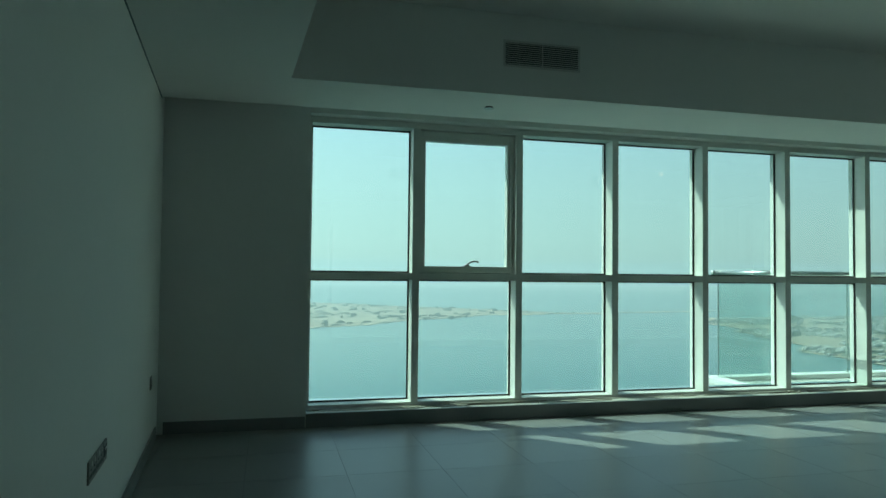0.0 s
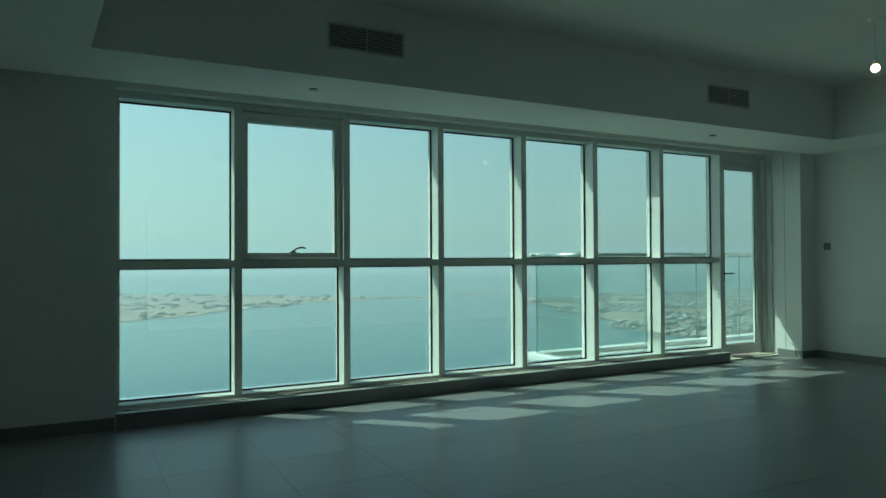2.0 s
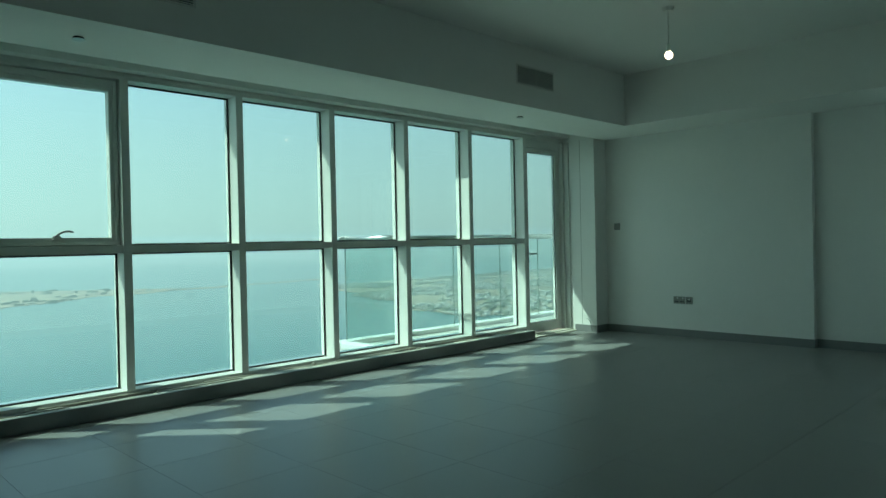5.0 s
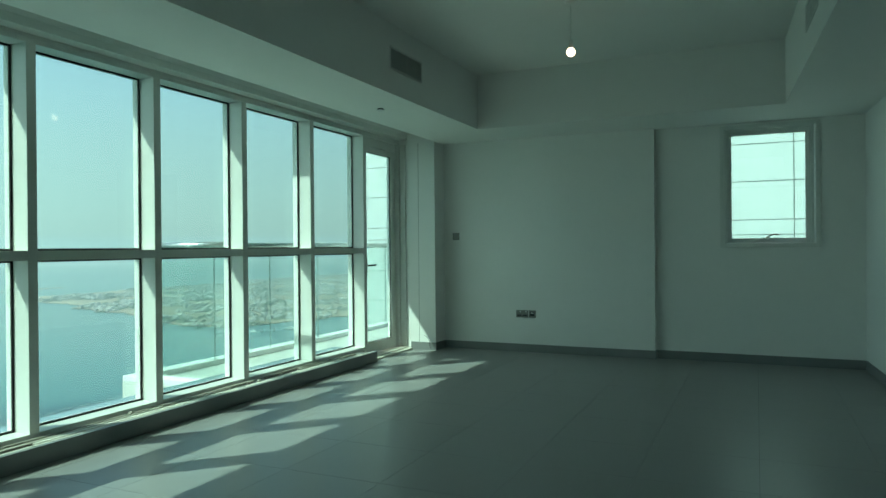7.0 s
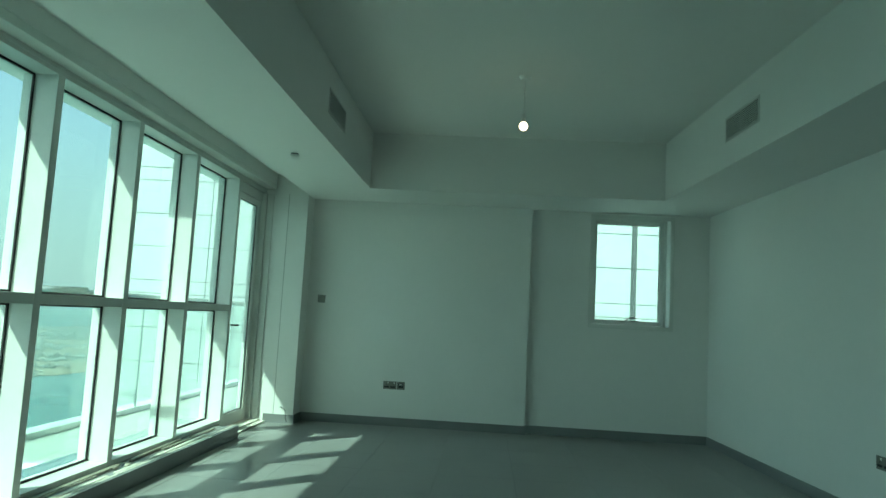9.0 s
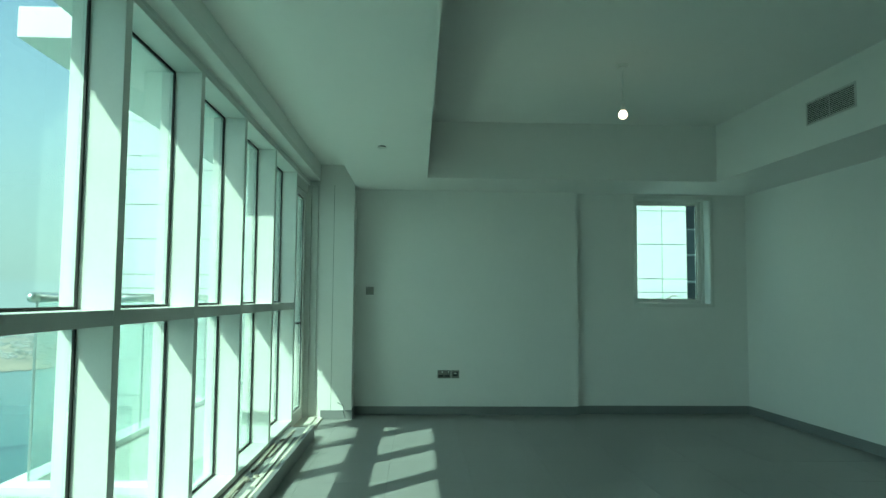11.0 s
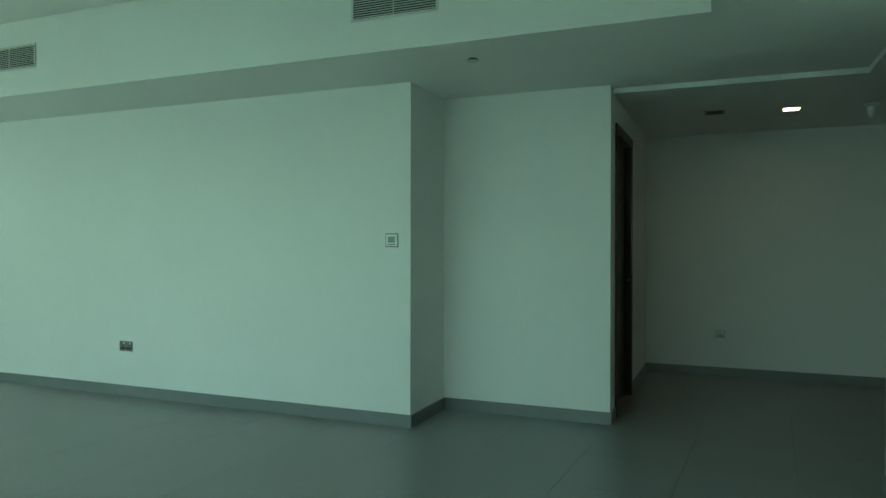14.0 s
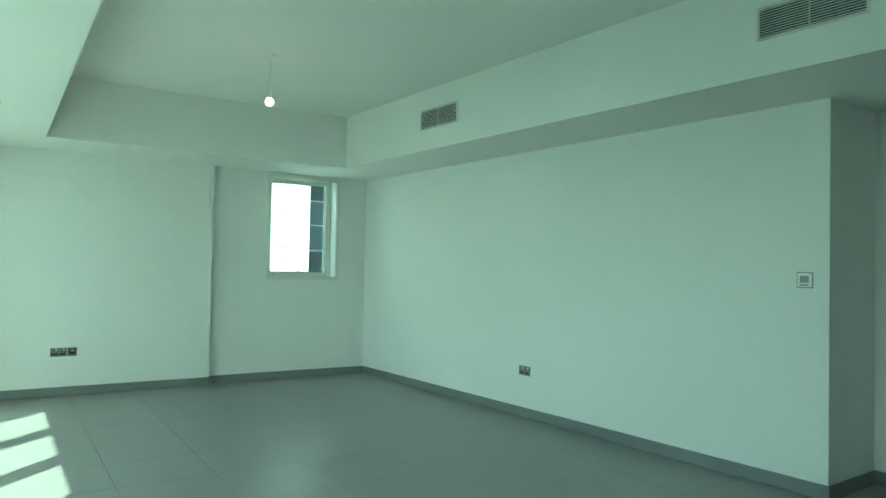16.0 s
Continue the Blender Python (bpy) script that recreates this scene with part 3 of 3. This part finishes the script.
swung_plate("thermostat", (3.085, YB, 1.347), 180, 1, "white square wall thermostat with grey display", "thermostat", NICKEL, 0.102, 0.102, "stat")
swung_plate("light_switch", (XB, 2.02, 1.345), 90, 1, "brushed metal switch at the wall's end", "switch", kind="switch")
swung_plate("double_socket", (XB, 4.10, 0.465), 90, 2, "brushed metal double socket low on the side wall", "socket")
swung_plate("double_socket", (XB, 4.255, 0.465), 90, 2, "brushed metal double socket low on the side wall", "socket")
swung_plate("data_socket", (XB, 4.385, 0.465), 90, 1, "brushed metal data outlet beside double sockets", "socket", kind="data")
swung_plate("single_socket", (XB, 6.215, 0.465), 90, 1, "brushed metal single socket near the corner", "socket")
swung_plate("single_socket", (0.90, YH, 0.425), 180, 1, "brushed metal single socket in the hall", "socket")

# hall ceiling
ZHL = 2.445
dl = thing("downlight", BACK @ Matrix.Translation((0.352, -0.28, ZHL)), "square recessed downlight glowing warm", "lamp")
bm = bmesh.new()
for b in ((-0.075, 0.075, -0.075, -0.06, -0.006, -0.0005), (-0.075, 0.075, 0.06, 0.075, -0.006, -0.0005), (-0.075, -0.06, -0.06, 0.06, -0.006, -0.0005), (0.06, 0.075, -0.06, 0.06, -0.006, -0.0005)):
    box(bm, *b)
part("rim", bm, WHITEPL, dl)
bm = bmesh.new()
box(bm, -0.06, 0.06, -0.06, 0.06, -0.004, -0.001)
part("diffuser", bm, SPOTGLOW, dl, "glowing diffuser")
dk = thing("downlight", BACK @ Matrix.Translation((0.94, -0.21, ZHL)), "square recessed downlight, switched off", "lamp")
bm = bmesh.new()
box(bm, -0.08, 0.08, -0.08, 0.08, -0.005, -0.0005, bevel=0.001)
part("rim", bm, NICKEL, dk)
bm = bmesh.new()
box(bm, -0.06, 0.06, -0.06, 0.06, -0.008, -0.005, bevel=0.001)
part("diffuser", bm, DARKIN, dk)
md = thing("ceiling_sensor", BACK @ Matrix.Translation((-0.224, -0.288, ZHL)), "small white dome sensor on the hall ceiling", "sensor")
bm = bmesh.new()
tube(bm, (0, 0, -0.02), (0, 0, -0.0005), 0.055, 0.06, sides=24)
part("base", bm, WHITEPL, md)
bm = bmesh.new()
tube(bm, (0, 0, -0.09), (0, 0, -0.02), 0.028, 0.04, sides=20)
ball(bm, (0, 0, -0.09), 0.028, 0.8)
part("dome", bm, WHITEPL, md, smooth=True)

# ---- left over on the kerb ----
rng = random.Random(5)


def strip(x0, x1, y, z, w, h, turn, mat, label):
    bm = bmesh.new()
    box(bm, -(x1 - x0) / 2, (x1 - x0) / 2, -w / 2, w / 2, 0, h, bevel=0.0015)
    for v in bm.verts:
        v.co.y += 0.006 * math.sin(v.co.x * 3 + x0)
    ob = part("packing_strip", bm, mat)
    ob.matrix_basis = Matrix.Translation(((x0 + x1) / 2, y, z)) @ Matrix.Rotation(radians(turn), 4, 'Z')
    return tagged(ob, label, "strip", "strips left on the kerb")


strip(1.0, 2.25, 6.42, ZK + 0.001, 0.03, 0.012, 0.4, STRIPD, "weathered thin strip lying on the window kerb")
strip(1.35, 3.4, 6.36, ZK + 0.001, 0.022, 0.010, -0.2, STRIP, "pale thin packing strip lying on the window kerb")
strip(2.9, 4.3, 6.42, ZK + 0.001, 0.035, 0.014, 0.8, STRIPD, "weathered thin strip lying on the window kerb")
strip(3.6, 5.3, 6.38, ZK + 0.001, 0.028, 0.012, -0.5, STRIP, "pale thin packing strip lying on the window kerb")
strip(4.6, 5.6, 6.46, ZK + 0.001, 0.03, 0.016, 0.5, STRIPD, "weathered thin strip lying on the window kerb")
strip(5.4, 6.9, 6.38, ZK + 0.001, 0.03, 0.010, 0.6, STRIP, "pale thin packing strip lying on the window kerb")
strip(6.2, 7.2, 6.44, ZK + 0.001, 0.022, 0.012, -0.8, STRIPD, "weathered thin strip lying on the window kerb")
strip(0.95, 1.9, 6.455, ZK + 0.001, 0.022, 0.014, -0.6, STRIPD, "weathered thin strip lying on the window kerb")
strip(2.1, 3.0, 6.465, ZK + 0.001, 0.018, 0.018, 0.9, STRIPD, "weathered thin strip lying on the window kerb")
strip(3.3, 4.5, 6.465, ZK + 0.001, 0.020, 0.016, -0.4, STRIPD, "weathered thin strip lying on the window kerb")
strip(4.3, 5.3, 6.445, ZK + 0.001, 0.016, 0.010, 0.3, STRIP, "pale thin packing strip lying on the window kerb")
strip(5.75, 6.6, 6.47, ZK + 0.001, 0.018, 0.018, 0.7, STRIPD, "weathered thin strip lying on the window kerb")
for x, y in ((5.52, 6.44), (5.60, 6.40), (4.35, 6.47), (6.75, 6.45)):
    bm = bmesh.new()
    bmesh.ops.create_icosphere(bm, subdivisions=2, radius=0.022)
    for v in bm.verts:
        v.co *= 1 + 0.5 * noise.noise(v.co * 60 + Vector((x, y, 0)) * 9)
        v.co.z = max(v.co.z * 0.7, -0.012)
    ob = part("rubble_lump", bm, STRIPD)
    ob.matrix_basis = Matrix.Translation((x, y, ZK + 0.0125))
    tagged(ob, "small crumpled weathered scrap on the window kerb", "scrap", "scraps on the kerb")
bm = bmesh.new()
bar(bm, [(XP - 0.014 - 0.015 * u * (1 - u), YPI + 0.14 - 0.10 * u - 0.02 * math.sin(5 * u), 0.17 - 0.15 * u ** 1.5) for u in [k / 10 for k in range(11)]], 0.0035, 6)
tagged(part("loose_cable", bm, DARKIN, smooth=True), "short dark cable end hanging at the pier's foot", "cable")
solid("pier_joint", [(XP - 0.0015, XP + 0.001, 6.26, 6.264, SK, ZS)], NICKEL, "thin vertical panel joint on the pier", "trim")

# ---- balcony ----
BX0, BX1, BY, ZB = 5.87, 12.6, 8.00, -0.045
solid("balcony_floor", [(5.72, BX1, YG + 0.2, 8.15, ZB - 0.2, ZB)], CONCRETE, "pale screeded balcony floor", "floor")
solid("balcony_kerb", [(BX0 + 0.04, BX1, BY - 0.03, 8.15, ZB + 0.001, 0.012), (5.72, BX0 + 0.04, YG + 0.21, 8.15, ZB + 0.001, 0.012)], CLAD, "low white balcony kerb carrying the glass", "kerb", bevel=0.006)
solid("balcony_above", [(5.73, BX1, YG + 0.2, 8.15, 3.06, 3.28)], CLAD, "underside of the balcony one floor up", "balcony", bevel=0.006)
bal = thing("balustrade", (BX0, BY, 0), "green glass balustrade with round steel handrail", "railing")
posts = [BX0, 6.80, 7.75, 8.76, 9.70, 10.63, 11.62, BX1]
for a, b in zip(posts, posts[1:]):
    bm = bmesh.new()
    box(bm, a - BX0 + 0.005, b - BX0 - 0.005, -0.012, 0.0, 0.013, 1.235)
    part("glass_panel", bm, RAILGLASS, bal)
    bm = bmesh.new()
    box(bm, b - BX0 - 0.004, b - BX0 + 0.004, -0.013, 0.001, 0.013, 1.235)
    part("joint_seal", bm, SCREEN_AND_SHADOW, bal)
bm = bmesh.new()
box(bm, -0.006, 0.006, YG + 0.25 - BY, -0.02, 0.013, 1.235)
part("glass_panel", bm, RAILGLASS, bal)
bm = bmesh.new()
box(bm, -0.012, -0.004, -0.014, 0.002, 0.013, 1.235)
part("joint_seal", bm, SCREEN_AND_SHADOW, bal)
bm = bmesh.new()
tube(bm, (-0.07, -0.006, 1.263), (BX1 - BX0, -0.006, 1.263), 0.036, sides=20)
ball(bm, (-0.07, -0.006, 1.263), 0.036, 1.0, 16)
part("handrail", bm, STEEL, bal, "round brushed steel handrail", smooth=True)
bm = bmesh.new()
tube(bm, (0, -0.006, 1.263), (0, YG + 0.3 - BY, 1.263), 0.03, sides=16)
part("handrail", bm, STEEL, bal, "round brushed steel handrail", smooth=True)

# ---- the white clad wing across the gap ----
wing = thing("neighbouring_wing", (22.0, -2.98, 0.0), "white panelled wing of the same tower", "building")
WY0, WY1 = -2.98, 15.50
bm = bmesh.new()
box(bm, 0.03, 1.9, 0.02, WY1 - WY0 - 0.02, -90.0, 24.0)
part("wall", bm, JOINT, wing)
zs, z = [], 1.50 - 3 * 3.6
while z < 18.0:
    for h in (0.415, 1.07, 1.045, 1.07):
        zs.append((z, z + h))
        z += h
ys = [0.0, 0.78, 2.56, 2.71, 4.60, 7.4, 10.2, 13.1, 15.8, 18.48]
panel_meshes = {}
for z0, z1 in zs:
    for y0, y1 in zip(ys, ys[1:]):
        if y1 - y0 < 0.2:
            continue
        key = (round(y1 - y0, 3), round(z1 - z0, 3))
        if key not in panel_meshes:
            bm = bmesh.new()
            box(bm, 0, 0.03, 0.012, y1 - y0 - 0.012, 0.012, z1 - z0 - 0.012)
            me = bpy.data.meshes.new("panel")
            bm.to_mesh(me)
            bm.free()
            me.materials.append(WINGCLAD)
            panel_meshes[key] = me
        ob = new("panel", panel_meshes[key])
        ob.parent = wing
        ob.location = (0, y0, z0)

# ---- glazed tower seen past the wing ----
tw = thing("glazed_tower", (24.0, -14.0, -90.0), "blue glazed tower with pale spandrel bands", "building")
bm = bmesh.new()
box(bm, 0.1, 18, 0, 13.2, 0, 118)
part("wall", bm, TRIMW, tw)
pane_me = {}
for lvl in range(-4, 6):
    for col in range(9):
        for kind, z0, z1, mt in (("pane", 0.0, 1.72, TOWERGLASS), ("spandrel", 1.72, 2.63, SPANDREL), ("upper_spandrel", 2.63, 3.5, SPANDREL)):
            if kind not in pane_me:
                bm = bmesh.new()
                box(bm, 0, 0.1, 0.03, 1.43, z0 + 0.03, z1 - 0.03)
                me = bpy.data.meshes.new(kind)
                bm.to_mesh(me)
                bm.free()
                me.materials.append(mt)
                pane_me[kind] = me
            ob = new(kind, pane_me[kind])
            ob.parent = tw
            ob.location = (0, col * 1.465, 90.17 + lvl * 3.5)

# ---- sea, shores, painted haze ----
SEAZ = -90.0


def sheet(name, inside, x0, x1, y0, y1, step, z, mat, label, category, rough=0.0):
    """A flat sheet of cells whose middle lies inside."""
    bm = bmesh.new()
    made = {}

    def at(i, j):
        if (i, j) not in made:
            x, y = x0 + i * step, y0 + j * step
            dx = rough * noise.noise((x * 0.01, y * 0.01, 1.0))
            dy = rough * noise.noise((x * 0.01, y * 0.01, 7.0))
            made[i, j] = bm.verts.new((x + dx, y + dy, z))
        return made[i, j]

    for i in range(int((x1 - x0) / step)):
        for j in range(int((y1 - y0) / step)):
            if inside(x0 + (i + 0.5) * step, y0 + (j + 0.5) * step):
                bm.faces.new([at(i, j), at(i + 1, j), at(i + 1, j + 1), at(i, j + 1)])
    return tagged(part(name, bm, mat), label, category, kind="structure")


bm = bmesh.new()
bmesh.ops.create_circle(bm, cap_ends=True, segments=96, radius=4400, matrix=Matrix.Translation((0, 0, SEAZ)))
tagged(part("water", bm, SEA), "calm hazy green sea far below", "sea", kind="structure")


def left_coast(x):
    """The near shore of the sandy spit, as y over x."""
    return 1072 + 0.75 * x + 14 * math.sin(x * 0.03) if x < 450 else 1410 + 0.18 * (x - 450)


def in_left(x, y):
    far = 2040 + 25 * math.sin(x * 0.02) if x < 150 else 2040 - 1.0 * (x - 150)
    return left_coast(x) + 25 * noise.noise((x * 0.012, y * 0.012, 3)) < y < max(far, left_coast(x) + 40) and x < 1150


def in_right(x, y):
    shore = 565 + 28 * noise.noise((x * 0.02, y * 0.02, 5)) - 0.33 * (x - 590)
    west = 598 + 0.37 * max(0, y - 545)
    return x > west + 40 * noise.noise((x * 0.015, y * 0.015, 9)) and y > max(shore, 0.42 * x - 250) and y < 1270 + 40 * noise.noise((x * 0.01, 2, 4)) + 0.03 * x


sheet("shore_spit", in_left, -900, 1200, 300, 2150, 12, SEAZ + 0.6, SAND, "pale sandy spit across the water", "ground", 10)
sheet("shore_town", in_right, 560, 2600, 200, 1500, 12, SEAZ + 0.6, SAND, "low hazy shore with sheds and roads", "ground", 10)


def scatter(name, inside, x0, x1, y0, y1, n, sx, sy, sz, mat, label, category, lump=False):
    """Many small uneven blocks or clumps on a shore, as one mesh."""
    r = random.Random(name)
    verts, faces = [], []
    while n > 0:
        x, y = r.uniform(x0, x1), r.uniform(y0, y1)
        if not inside(x, y) or noise.noise((x * 0.009, y * 0.009, 11)) < -0.12:
            n -= 0.2
            continue
        n -= 1
        a, b, h = r.uniform(*sx), r.uniform(*sy), r.uniform(*sz)
        k, t = len(verts), (0.55 if lump else 1.0)
        c, s = (math.cos(0.5), math.sin(0.5))
        for z, q in ((SEAZ + 0.4, 1.0), (SEAZ + 0.6 + h, t)):
            for u, v in ((-1, -1), (1, -1), (1, 1), (-1, 1)):
                jx = r.uniform(0.7, 1.2) if lump else 1
                verts.append((x + (u * a * c - v * b * s) * q * jx, y + (u * a * s + v * b * c) * q * jx, z))
        faces += [(k + 4, k + 5, k + 6, k + 7)] + [(k + i, k + (i + 1) % 4, k + 4 + (i + 1) % 4, k + 4 + i) for i in range(4)]
    me = bpy.data.meshes.new(name)
    me.from_pydata(verts, [], faces)
    me.materials.append(mat)
    return tagged(new(name, me), label, category, kind="stuff")


scatter("far_sheds", in_right, 580, 2100, 300, 1350, 3600, (2, 12), (1.2, 3.5), (1, 4), TOWN, "pale low sheds and houses on the far shore", "buildings")
scatter("far_scrub", in_right, 580, 2100, 300, 1350, 3600, (3, 24), (1, 4), (0.6, 3), SCRUB, "hazy dark scrub and trees on the far shore", "vegetation", True)
scatter("spit_scrub", in_left, -600, 900, 900, 2050, 900, (2, 14), (1, 4), (0.6, 4), SCRUB, "dark scrub along the sandy spit", "vegetation", True)


def boat(x, y, s, turn):
    e = thing("boat", Matrix.Translation((x, y, SEAZ + 0.05)) @ Matrix.Rotation(radians(turn), 4, 'Z'), "small pale boat on the water", "boat", "boats")
    bm = bmesh.new()
    box(bm, -s, s, -s * 0.28, s * 0.28, 0, s * 0.3)
    for v in bm.verts:
        if v.co.x > 0:
            v.co.y *= 0.3
    part("hull", bm, BOAT, e)
    bm = bmesh.new()
    box(bm, -s * 0.5, s * 0.1, -s * 0.2, s * 0.2, s * 0.3, s * 0.6, bevel=s * 0.04)
    part("cabin", bm, BOAT, e)


boat(340, 636, 3.6, 40)
for k in range(9):
    boat(578 + 9 * k + rng.uniform(-4, 4), 530 - 6 * k + rng.uniform(-8, 8), rng.uniform(2.5, 5), rng.uniform(0, 180))
# added ring whose even glow paints the haze along the horizon
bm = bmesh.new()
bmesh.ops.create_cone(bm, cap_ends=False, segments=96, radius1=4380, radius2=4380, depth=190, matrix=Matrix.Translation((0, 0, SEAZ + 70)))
tagged(part("backdrop", bm, HAZEGLOW), "glowing ring painted as pale haze over the horizon", "haze", kind="structure")
# glowing cylinder stands in for the haze in the air
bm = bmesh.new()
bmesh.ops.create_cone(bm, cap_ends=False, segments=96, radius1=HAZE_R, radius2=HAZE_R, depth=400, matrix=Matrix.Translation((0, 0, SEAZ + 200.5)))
tagged(part("backdrop_haze", bm, VEIL, smooth=True), "glowing see-through cylinder painted as thin sea haze that pales the distance", "haze", kind="structure")

# ---- floor tiles ----
floor = solid("floor", [(-3.4, 9.04, -2.4, YG + 0.1, -0.12, -0.004)], GROUT, "grey porcelain tiled floor with fine dark joints", "floor")
S = 0.60
bm = bmesh.new()
box(bm, 0.001, S - 0.001, 0.001, S - 0.001, -0.006, 0.0)
tile_me = bpy.data.meshes.new("tile")
bm.to_mesh(tile_me)
bm.free()
tile_me.materials.append(TILE)
for i in range(-6, 18):
    for j in range(-10, 9):
        x, y = 2.87 + (i - 4) * S, 3.76 + j * S
        mx, my = x + S / 2, y + S / 2
        room = XL - 0.3 < mx < XR + 0.15 and YB - 0.7 < my < YF + 0.45
        back = XN0 - 0.3 < mx < XN1 + 0.3 and YN - 0.7 < my < YB
        hall = -2.9 < mx < XN0 + 0.4 and YH - 0.7 < my < YO + 0.2
        if (room or back or hall) and x > -3.3 and x + S < 9.02 and y > -2.3:
            ob = new("tile", tile_me)
            ob.parent = floor
            ob.location = (x, y, 0)
